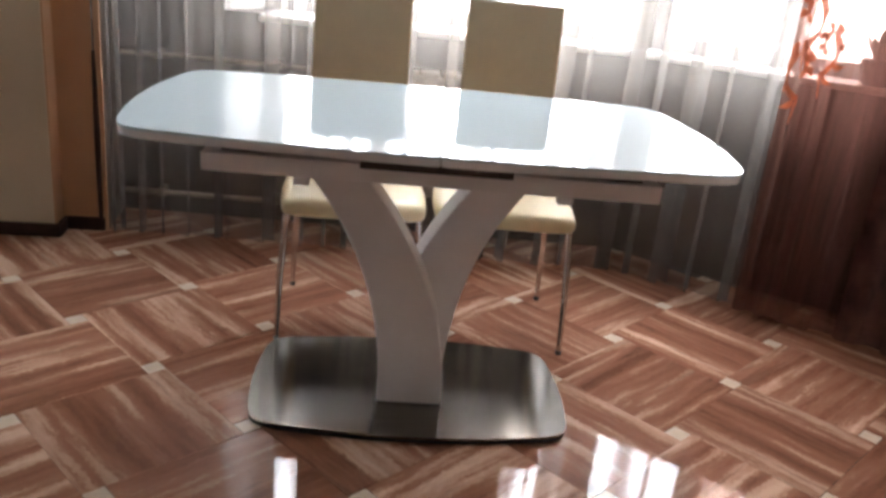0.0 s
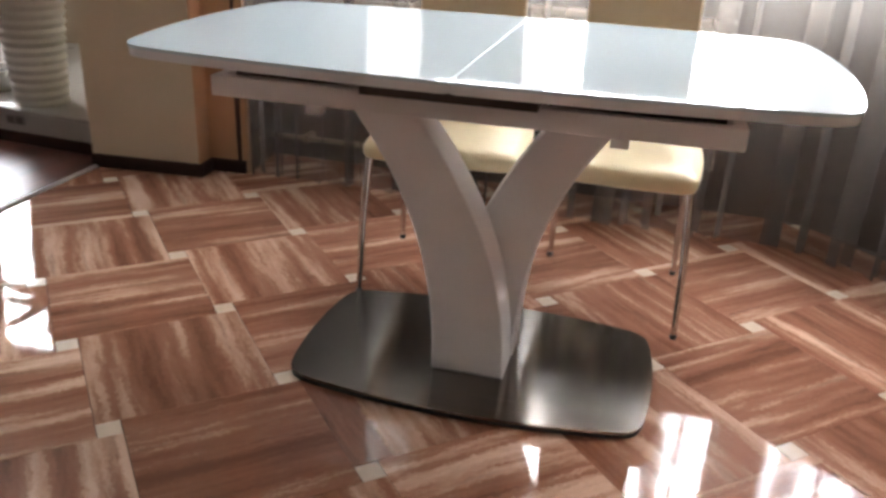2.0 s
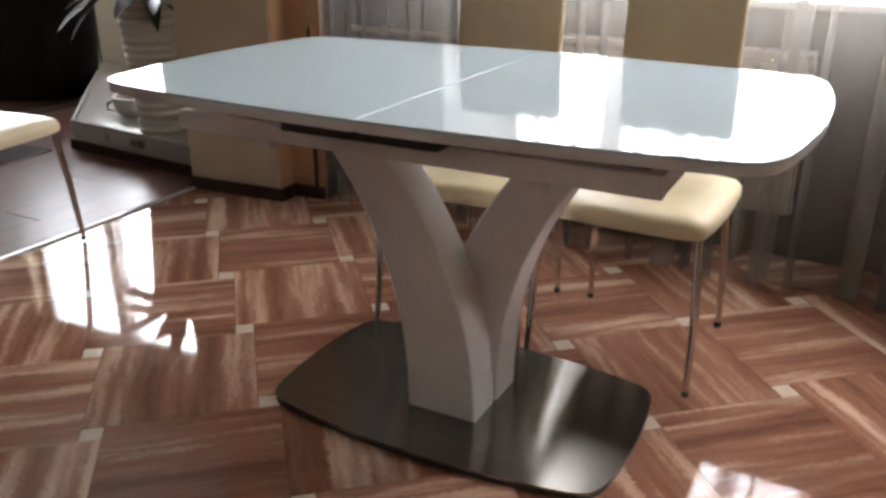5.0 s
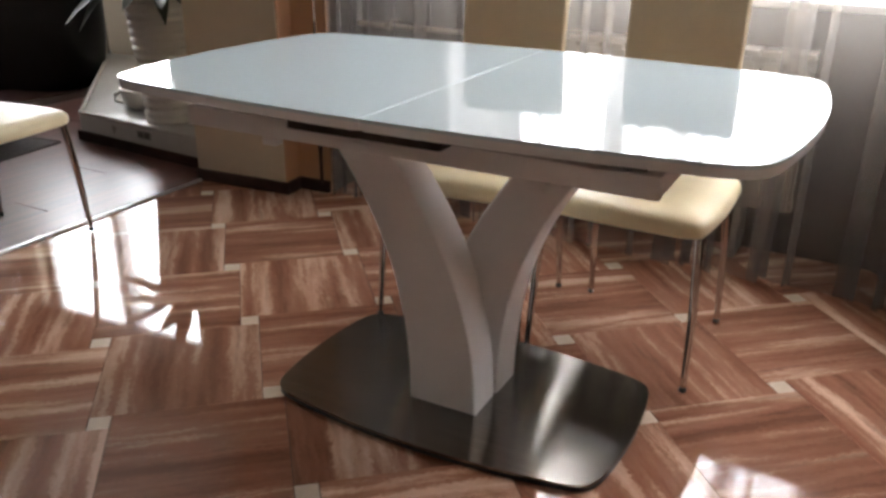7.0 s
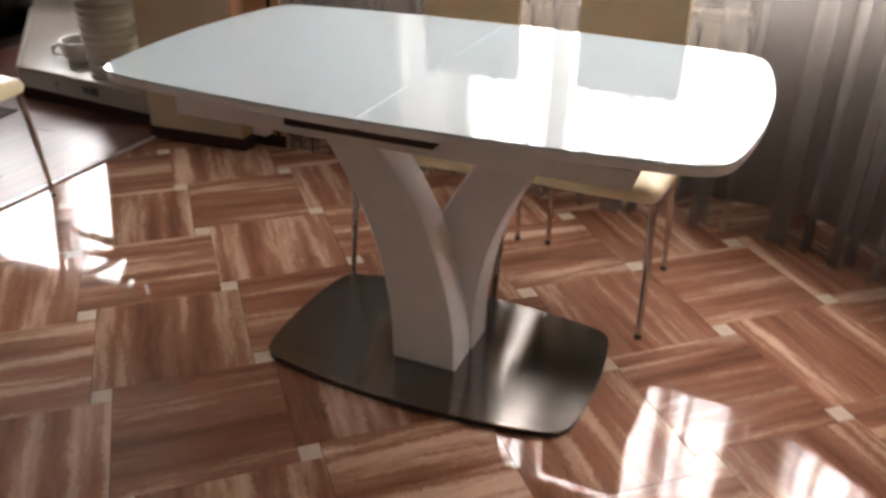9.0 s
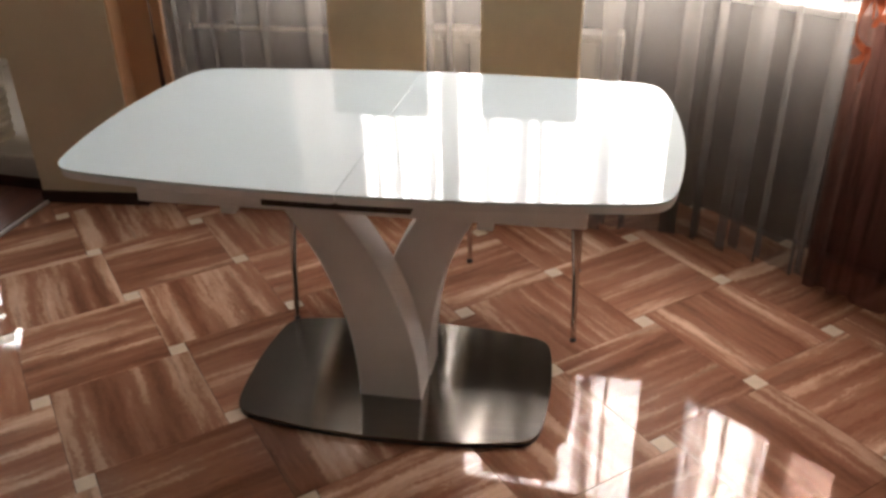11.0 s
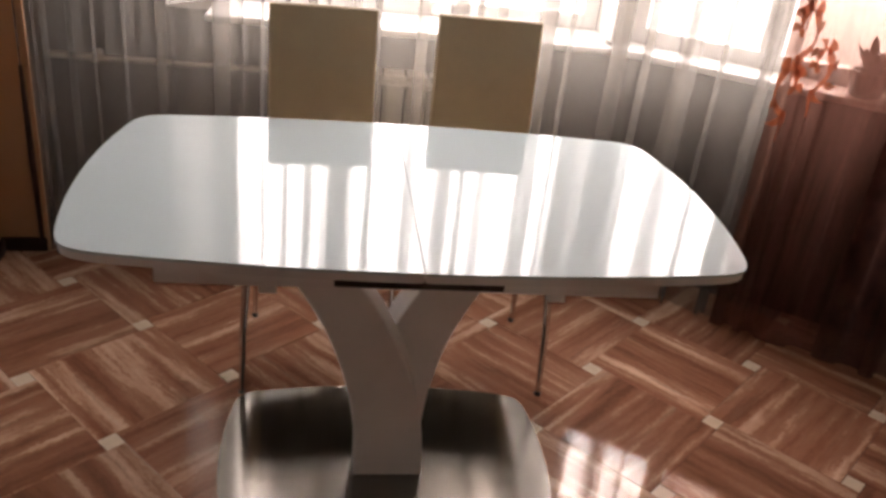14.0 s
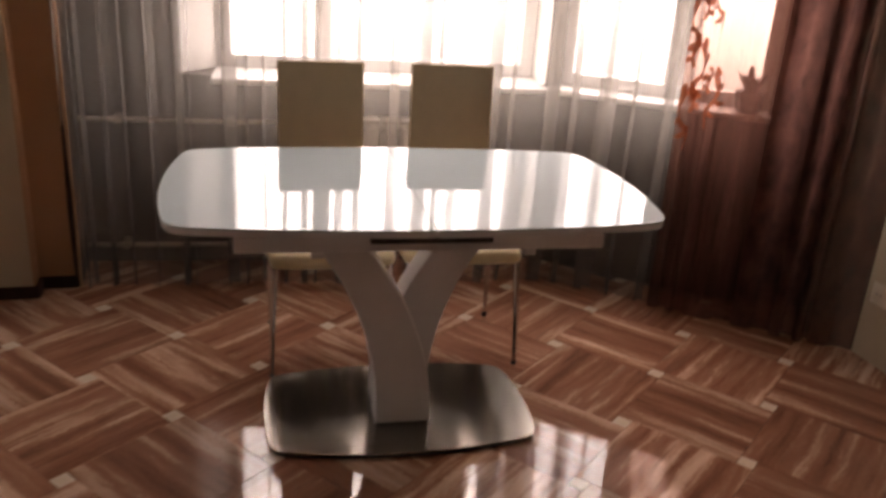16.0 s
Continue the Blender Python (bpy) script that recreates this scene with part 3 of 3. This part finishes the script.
# beams coloured dark for the shade inside the gap
for x0, x1 in ((-0.458, -0.21), (0.14, 0.458)):
    part("slide_beam", box(x0, x1, -0.20, 0.20, 0.674, 0.730, 0.002), DARK_METAL_AND_SHADE, table)
# strips added to darken the gap, standing in for its shade
for x0, x1 in ((-0.450, -0.162), (0.152, 0.450)):
    for y in (-0.272, 0.272):
        part("slide_runner", box(x0, x1, y - 0.006, y + 0.006, 0.673, 0.7298, 0.001), DARK_METAL_AND_SHADE, table, "added dark strip for the shade in the gap under the top")
for x in (-0.28, 0.28):
    for y in (-0.300, 0.300):
        part("bracket", box(x - 0.016, x + 0.016, y - 0.012, y + 0.012, 0.643, 0.6605, 0.002), WHITE_SATIN, table)
part("slide_rail", box(-0.158, 0.148, -0.404, 0.404, 0.7135, 0.7300, 0.002), DARK_METAL_AND_SHADE, table, "dark metal sliding rail under the top")
for x0, x1 in ((-0.345, -0.15), (0.15, 0.345)):
    part("mount_plate", box(x0, x1, -0.135, 0.135, 0.650, 0.6605, 0.002), WHITE_SATIN, table)


def arm_outline(sign, rows=26):
    """One swept arm: both edges lean away with the height."""
    left, right = [], []
    for k in range(rows + 1):
        z = 0.016 + (0.6605 - 0.016) * k / rows
        left.append((sign * (-0.086 - 0.671 * z ** 2.5), z))
        right.append((sign * (0.083 - 0.691 * z ** 2.26), z))
    out = left[::-1] + right if sign > 0 else left + right[::-1]
    return out


for sign, y0, y1 in ((1, -0.108, -0.001), (-1, 0.001, 0.110)):
    bm = bmesh.new()
    out = arm_outline(sign)
    if sign < 0:
        out = out[::-1]
    front = [bm.verts.new((x, y0, z)) for x, z in out]
    rear = [bm.verts.new((x, y1, z)) for x, z in out]
    f1 = bm.faces.new(front)
    f2 = bm.faces.new(rear[::-1])
    for i in range(len(out)):
        j = (i + 1) % len(out)
        bm.faces.new((front[j], front[i], rear[i], rear[j]))
    bmesh.ops.recalc_face_normals(bm, faces=bm.faces[:])
    rims = [e for e in list(f1.edges) + list(f2.edges)]
    bmesh.ops.bevel(bm, geom=rims, offset=0.007, segments=3, affect="EDGES", profile=0.5)
    part("arm", bm, WHITE_SATIN, table, "curved white painted leg arm", sharp=20)
BASE = barrel(0.395, 0.222, 0.022, 0.043, 26, 0.009)
part("base_pad", prism([(x * 0.998, y * 0.997) for x, y in BASE], 0.0, 0.0105), BLACK_EDGE, table, "black pad under the base plate")
bm = prism(BASE, 0.0107, 0.0165, 0.002)
brush = bm.loops.layers.uv.new("brush")
for face in bm.faces:
    for loop in face.loops:
        loop[brush].uv = (loop.vert.co.y, loop.vert.co.x + 0.3 * loop.vert.co.z)
part("base_plate", bm, STEEL, table, "brushed stainless steel base plate", sharp=20)

# ---- chairs ----


def cushion(w, d, z0, z1, soft):
    """A padded seat: bowed outline, crowned top."""
    out = barrel(w / 2 - 0.012, d / 2 - 0.012, 0.012, 0.012, soft, 0.02)
    bm = bmesh.new()
    rings = []
    for f, z in ((0.93, z0), (0.985, z0 + 0.006), (1.0, z0 + 0.016), (1.0, z0 + 0.03), (0.985, z1 - 0.012), (0.95, z1 - 0.003),
                 (0.85, z1 + 0.003), (0.6, z1 + 0.007), (0.3, z1 + 0.009)):
        rings.append([bm.verts.new((x * f, y * f, z)) for x, y in out])
    n = len(out)
    for a, b in zip(rings, rings[1:]):
        for k in range(n):
            bm.faces.new((a[k], a[(k + 1) % n], b[(k + 1) % n], b[k]))
    bm.faces.new(rings[0][::-1])
    bm.faces.new(rings[-1])
    return bm


def dining_chair(m, label):
    """Faces -y: seat on four splayed chrome legs, tall padded back."""
    ob = thing("dining_chair", m, label, "chair", "cream dining chairs")
    part("seat", cushion(0.43, 0.43, 0.382, 0.432, 2), CREAM, ob)
    part("seat_frame", prism(barrel(0.165, 0.165, 0.004, 0.004, 6, 0.02), 0.372, 0.383, 0.003), VALVE, ob, "black underside board of the seat")
    for sx in (1, -1):
        for sy, ends in ((-1, (0.190, 0.172, 0.207, 0.205)), (1, (0.172, 0.178, 0.187, 0.205))):
            x0, y0, x1, y1 = ends
            leg = part("leg", tube([(sx * x0, sy * y0, 0.384), (sx * (x0 + x1) / 2 + sx * 0.004, sy * (y0 + y1) / 2, 0.2), (sx * x1, sy * y1, 0.012)],
                                   [0.0115, 0.0105, 0.008]), CHROME, ob, "tapered chrome leg")
            part("foot_cap", tube([(sx * x1, sy * y1, 0.0), (sx * x1, sy * y1, 0.012)], 0.0088), VALVE, leg, "black plastic foot cap")
        part("back_tube", tube([(sx * 0.125, 0.185, 0.40), (sx * 0.125, 0.205, 0.47), (sx * 0.125, 0.222, 0.62), (sx * 0.125, 0.236, 0.80)], 0.009),
             CHROME, ob, "chrome tube carrying the back")
    bm = box(-0.152, 0.152, -0.016, 0.016, -0.225, 0.225, 0.009, segments=3)
    back = part("backrest", bm, CREAM_SHADED, ob, "tall flat padded back in cream leatherette, darkened for its shaded front")
    back.matrix_local = pose(0, 0.226, 0.765, -4.5)
    return ob


dining_chair(pose(-0.158, 0.462, 0.0, 0, 0, -1.0), "cream leatherette dining chair with chrome legs tucked under the table")
dining_chair(pose(0.298, 0.445, 0.0, 0, 0, -6.0), "cream leatherette dining chair with chrome legs beside its twin")
lone = dining_chair(pose(-1.79, 0.165, 0.006, 0, 0, 92.0), "cream leatherette dining chair standing alone on the dark laminate")

shelf = part("under_shelf", box(-0.165, 0.165, -0.165, 0.165, 0.322, 0.327, 0.001), MAT_DARK, lone, "dark woven shelf slung under the seat")
for a, b in (((-0.17, -0.168), (0.17, -0.168)), ((0.17, -0.168), (0.17, 0.168)), ((0.17, 0.168), (-0.17, 0.168)), ((-0.17, 0.168), (-0.17, -0.168))):
    part("shelf_rod", tube([(a[0], a[1], 0.3245), (b[0], b[1], 0.3245)], 0.005, sides=8), DARK_METAL_AND_SHADE, shelf)

bouquet = thing("flower_vase", pose(-1.895, 0.275, 0.446), "clear glass vase with white flowers on a chair seat", "vase")
part("vessel", lathe([(0.028, 0.0), (0.031, 0.004), (0.024, 0.05), (0.022, 0.09), (0.028, 0.13), (0.026, 0.131), (0.020, 0.09), (0.02, 0.01)], sides=24), GLASSWARE, bouquet)
rng = random.Random(11)
for k in range(11):
    a, lean = k * 2.4, rng.uniform(0.01, 0.055)
    tip = (lean * math.cos(a), lean * math.sin(a), 0.17 + rng.uniform(0.0, 0.08))
    stem = part("stem", tube([(0.006 * math.cos(a), 0.006 * math.sin(a), 0.02), (tip[0] * 0.5, tip[1] * 0.5, 0.12), tip], 0.0018, sides=6), LEAF, bouquet)
    bm = bmesh.new()
    for p in range(9):
        b = p * 2.4
        way = Vector((math.cos(b), math.sin(b), rng.uniform(0.2, 1.1))).normalized()
        sidev = way.orthogonal().normalized()
        c = Vector(tip)
        q = [c, c + way * 0.013 + sidev * 0.008, c + way * 0.025, c + way * 0.013 - sidev * 0.008]
        bm.faces.new([bm.verts.new(v) for v in q])
    bmesh.ops.remove_doubles(bm, verts=bm.verts[:], dist=0.0003)
    part("blossom", bm, PETAL, stem)

# ---- the neighbouring bay ----
POD = [(-2.565, 1.265), (-1.662, 1.124), (-1.664, 2.64), (-3.74, 2.64)]
podium = thing("podium", Matrix.Identity(4), "low white painted podium with a raised rim in the bay", "podium")
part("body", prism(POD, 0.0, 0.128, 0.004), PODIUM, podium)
part("front_rim", tube([(-2.562, 1.268, 0.138), (-1.664, 1.128, 0.138)], 0.0115, sides=8), PODIUM, podium, "thin white front rim")
part("side_rim", tube([(-2.566, 1.276, 0.138), (-3.73, 2.63, 0.138)], 0.0115, sides=8), PODIUM, podium, "thin white side rim")
part("plinth", prism([(-2.578, 1.252), (-1.666, 1.110), (-1.664, 1.122), (-2.566, 1.264)], 0.0, 0.052, 0.002), BASE_BROWN, podium, "dark brown plinth strip")
sock = thing("wall_socket", pose(-2.09, 1.1896, 0.1, 0, 0, -8.9), "small grey socket set in the podium front", "socket", "sockets")
part("plate", box(-0.05, 0.05, -0.006, 0.001, -0.02, 0.02, 0.003), SOCKET_GREY, sock)
part("insert", box(-0.04, -0.005, -0.009, -0.006, -0.014, 0.014, 0.002), SOCKET_DARK, sock)
part("insert", box(0.005, 0.04, -0.009, -0.006, -0.014, 0.014, 0.002), SOCKET_DARK, sock)

# ribbed floor vase
prof, hgt = [], 0.62
prof.append((0.08, 0.0))
for k in range(0, 131):
    h = k / 130
    r = 0.108 + 0.045 * h ** 1.2 + 0.004 * math.sin(h * 2 * math.pi * 17)
    prof.append((r, 0.004 + h * hgt))
prof += [(0.143, hgt + 0.008), (0.135, hgt - 0.01), (0.13, hgt - 0.05)]
vase = thing("floor_vase", pose(-2.09, 1.37, 0.128), "tall white ribbed ceramic floor vase with a dark plant", "vase")
part("vessel", lathe(prof), POT_WHITE, vase)
part("soil", lathe([(0.131, hgt - 0.052), (0.12, hgt - 0.045), (0.02, hgt - 0.04)]), SOIL, vase)


def leaf_blade(bm, base, way, length, width, droop, rng):
    """A pointed blade that bends down, folded along its middle."""
    side = Vector((-way[1], way[0], 0)).normalized()
    rows = []
    for k in range(8):
        f = k / 7
        p = Vector(base) + Vector((way[0], way[1], 0)) * length * f + Vector((0, 0, way[2] * length * f - droop * f * f))
        w = width * math.sin(math.pi * min(1, 0.08 + f * 0.92)) ** 0.8
        rows.append((bm.verts.new(p + side * w + Vector((0, 0, 0.25 * w))), bm.verts.new(p), bm.verts.new(p - side * w + Vector((0, 0, 0.25 * w)))))
    for a, b in zip(rows, rows[1:]):
        bm.faces.new((a[0], a[1], b[1], b[0]))
        bm.faces.new((a[1], a[2], b[2], b[1]))


rng = random.Random(5)
for k in range(26):
    a = k * 2.4 + rng.uniform(-0.3, 0.3)
    bm = bmesh.new()
    lift = rng.uniform(0.25, 1.3)
    reach = rng.uniform(0.24, 0.40)
    leaf_blade(bm, (0.03 * math.cos(a), 0.03 * math.sin(a), hgt - 0.045), (math.cos(a), math.sin(a), lift), reach, rng.uniform(0.035, 0.055), reach * (rng.uniform(0.9, 1.25) if k % 3 == 0 else rng.uniform(0.2, 0.75)), rng)
    part("leaf", bm, LEAF, vase)

bowl = thing("plant_pot", pose(-2.40, 1.52, 0.128), "small white ceramic pot with a handle on the podium", "pot")
part("vessel", lathe([(0.06, 0.0), (0.085, 0.02), (0.098, 0.06), (0.098, 0.085), (0.104, 0.09), (0.104, 0.10), (0.092, 0.10), (0.088, 0.07)]), POT_WHITE, bowl)
part("soil", lathe([(0.088, 0.07), (0.05, 0.078), (0.01, 0.08)]), SOIL, bowl)
part("handle", tube([(-0.09, -0.03, 0.08), (-0.13, -0.05, 0.06), (-0.13, -0.05, 0.03), (-0.085, -0.03, 0.02)], 0.009), POT_WHITE, bowl)

# black armchair beyond the podium
arm = thing("armchair", pose(-4.03, 2.12, 0.006, 0, 0, 8), "large rounded black leather armchair beside the podium", "armchair")
bm = bmesh.new()
rings = []
for f, z in ((0.80, 0.0), (0.88, 0.05), (0.95, 0.16), (0.99, 0.32), (1.0, 0.5), (0.99, 0.6), (0.96, 0.68), (0.88, 0.715), (0.6, 0.735)):
    rings.append([bm.verts.new((x * f, y * (0.9 + 0.1 * f), z)) for x, y in barrel(0.62, 0.2, 0.05, 0.05, 20, 0.03)])
for a, b in zip(rings, rings[1:]):
    for k in range(len(a)):
        bm.faces.new((a[k], a[(k + 1) % len(a)], b[(k + 1) % len(a)], b[k]))
bm.faces.new(rings[0][::-1])
bm.faces.new(rings[-1])
part("backrest", bm, BLACK_LEATHER, arm)
part("seam", tube([(0.12, -0.257, 0.05), (0.12, -0.266, 0.5), (0.12, -0.262, 0.68)], 0.006, sides=8), BLACK_LEATHER, arm)

# ---- sills and wall details ----
BAY_M = Matrix.Translation((WIN_B[0], WIN_B[1], 0)) @ Matrix.Rotation(math.atan2(BAY_END[1] - WIN_B[1], BAY_END[0] - WIN_B[0]), 4, "Z")
pot = thing("flower_pot", BAY_M @ pose(0.85, -0.02, SILL + 0.004), "small black glazed flower pot on the sill", "pot")
part("vessel", lathe([(0.04, 0.0), (0.05, 0.01), (0.062, 0.075), (0.066, 0.085), (0.058, 0.085), (0.054, 0.06)], sides=28), BLACK_POT, pot)
part("soil", lathe([(0.054, 0.06), (0.02, 0.066)], sides=20), SOIL, pot)
for k in range(14):
    a = k * 2.4
    bm = bmesh.new()
    r = rng.uniform(0.07, 0.12)
    leaf_blade(bm, (0.01 * math.cos(a), 0.01 * math.sin(a), 0.06), (math.cos(a) * 0.6, math.sin(a) * 0.6, 1.3), r, 0.016, 0.03, rng)
    part("leaf", bm, LEAF, pot)

sock = thing("wall_socket", pose(1.857, 0.035, 0.27, 0, 0, -90.6), "ivory round-well wall socket on the cream wall", "socket", "sockets")
part("plate", box(-0.042, 0.042, -0.010, 0.0, -0.042, 0.042, 0.004), SOCKET, sock)
bm = lathe([(0.024, 0.0), (0.024, 0.004), (0.019, 0.005), (0.018, 0.001)], sides=24)
well = part("well", bm, SOCKET, sock)
well.matrix_local = pose(0, -0.010, 0, 90)
for x in (-0.0095, 0.0095):
    part("contact", tube([(x, -0.012, 0), (x, -0.016, 0)], 0.0028, sides=8), VALVE, sock)

# ---- floors ----
# square tiles and small square inserts on one lattice, the squares turned a little against it
P, INSET = 0.39, 0.05
SIDE = math.sqrt(P * P - INSET * INSET)
TILT = 45 - math.degrees(math.atan2(INSET, SIDE))
X0, Y0 = 0.404, 0.207
R = math.sqrt(0.5)


def lattice(u, v):
    return ((u - v) * P * R - X0, (u + v) * P * R - Y0)


floor = part("floor", prism([(-2.0, -3.72), (2.0, -3.72), (2.04, 0.40), (1.02, 1.33), (-1.1, 1.52), (-1.75, 1.2)], -0.05, -0.0022), GROUT, smooth=False)
tagged(floor, "polished brown striped tiles with small ivory square inserts", "floor", kind="structure")
bm = box(-SIDE / 2 + 0.0008, SIDE / 2 - 0.0008, -SIDE / 2 + 0.0008, SIDE / 2 - 0.0008, -0.008, 0.0)
first = part("tile", bm, TILE, floor, smooth=False)
tile_mesh = first.data
bm = box(-INSET / 2 + 0.001, INSET / 2 - 0.001, -INSET / 2 + 0.001, INSET / 2 - 0.001, -0.008, 0.0003, 0.0011, segments=1)
first_dot = part("insert_tile", bm, DOT, floor, smooth=False)
dot_mesh = first_dot.data
bpy.data.objects.remove(first)
bpy.data.objects.remove(first_dot)
for u in range(-12, 13):
    for v in range(-12, 13):
        x, y = lattice(u, v)
        if -1.72 < x < 1.96 and -3.72 < y < 1.42 and 0.65 * x + 0.76 * y < 1.66:
            ob = new("insert_tile", dot_mesh)
            ob.parent = floor
            ob.matrix_local = pose(x, y, 0, 0, 0, TILT)
        x, y = lattice(u + 0.5, v + 0.5)
        if -1.95 < x < 2.02 and -3.78 < y < 1.5 and 0.65 * x + 0.76 * y < 1.66:
            ob = new("tile", tile_mesh)
            ob.parent = floor
            ob.matrix_local = pose(x, y, 0, 0, 0, TILT + (0 if (u + v) % 2 else 90) + (180 if (u * 7 + v * 3) % 5 < 2 else 0))

lam = part("floor_laminate", prism([(-5.2, -3.7), (-1.98, -3.7), (-1.632, 1.12), (-1.632, 2.7), (-5.2, 2.7)], -0.05, 0.0022), GROUT, smooth=False)
tagged(lam, "dark brown laminate planks with a satin sheen", "floor", kind="structure")
bm = box(-0.6006, 0.6006, -0.0949, 0.0949, -0.003, 0.006, 0.0004, segments=1)
plank = part("plank", bm, LAMINATE, lam, smooth=False)
plank_mesh = plank.data
bpy.data.objects.remove(plank)
for i in range(18):
    for j in range(7):
        x = -1.795 - 0.19 * i
        y = -3.6 + 1.202 * j + (0.45 * i) % 1.2 - 0.6
        if y > 2.2 or y < -3.3:
            continue
        ob = new("plank", plank_mesh)
        ob.parent = lam
        ob.matrix_local = pose(x + 0.075 * (y - 0.4), y, 0, 0, 0, 90 - 4.3)
ob = thing("threshold_strip", pose(-1.682, 0.40, 0.0, 0, 0, 90 - 4.3), "thin aluminium threshold strip between tile and laminate", "strip", kind="structure")
part("profile", box(-4.0, 0.74, -0.008, 0.008, -0.002, 0.0095, 0.003), STRIP, ob)
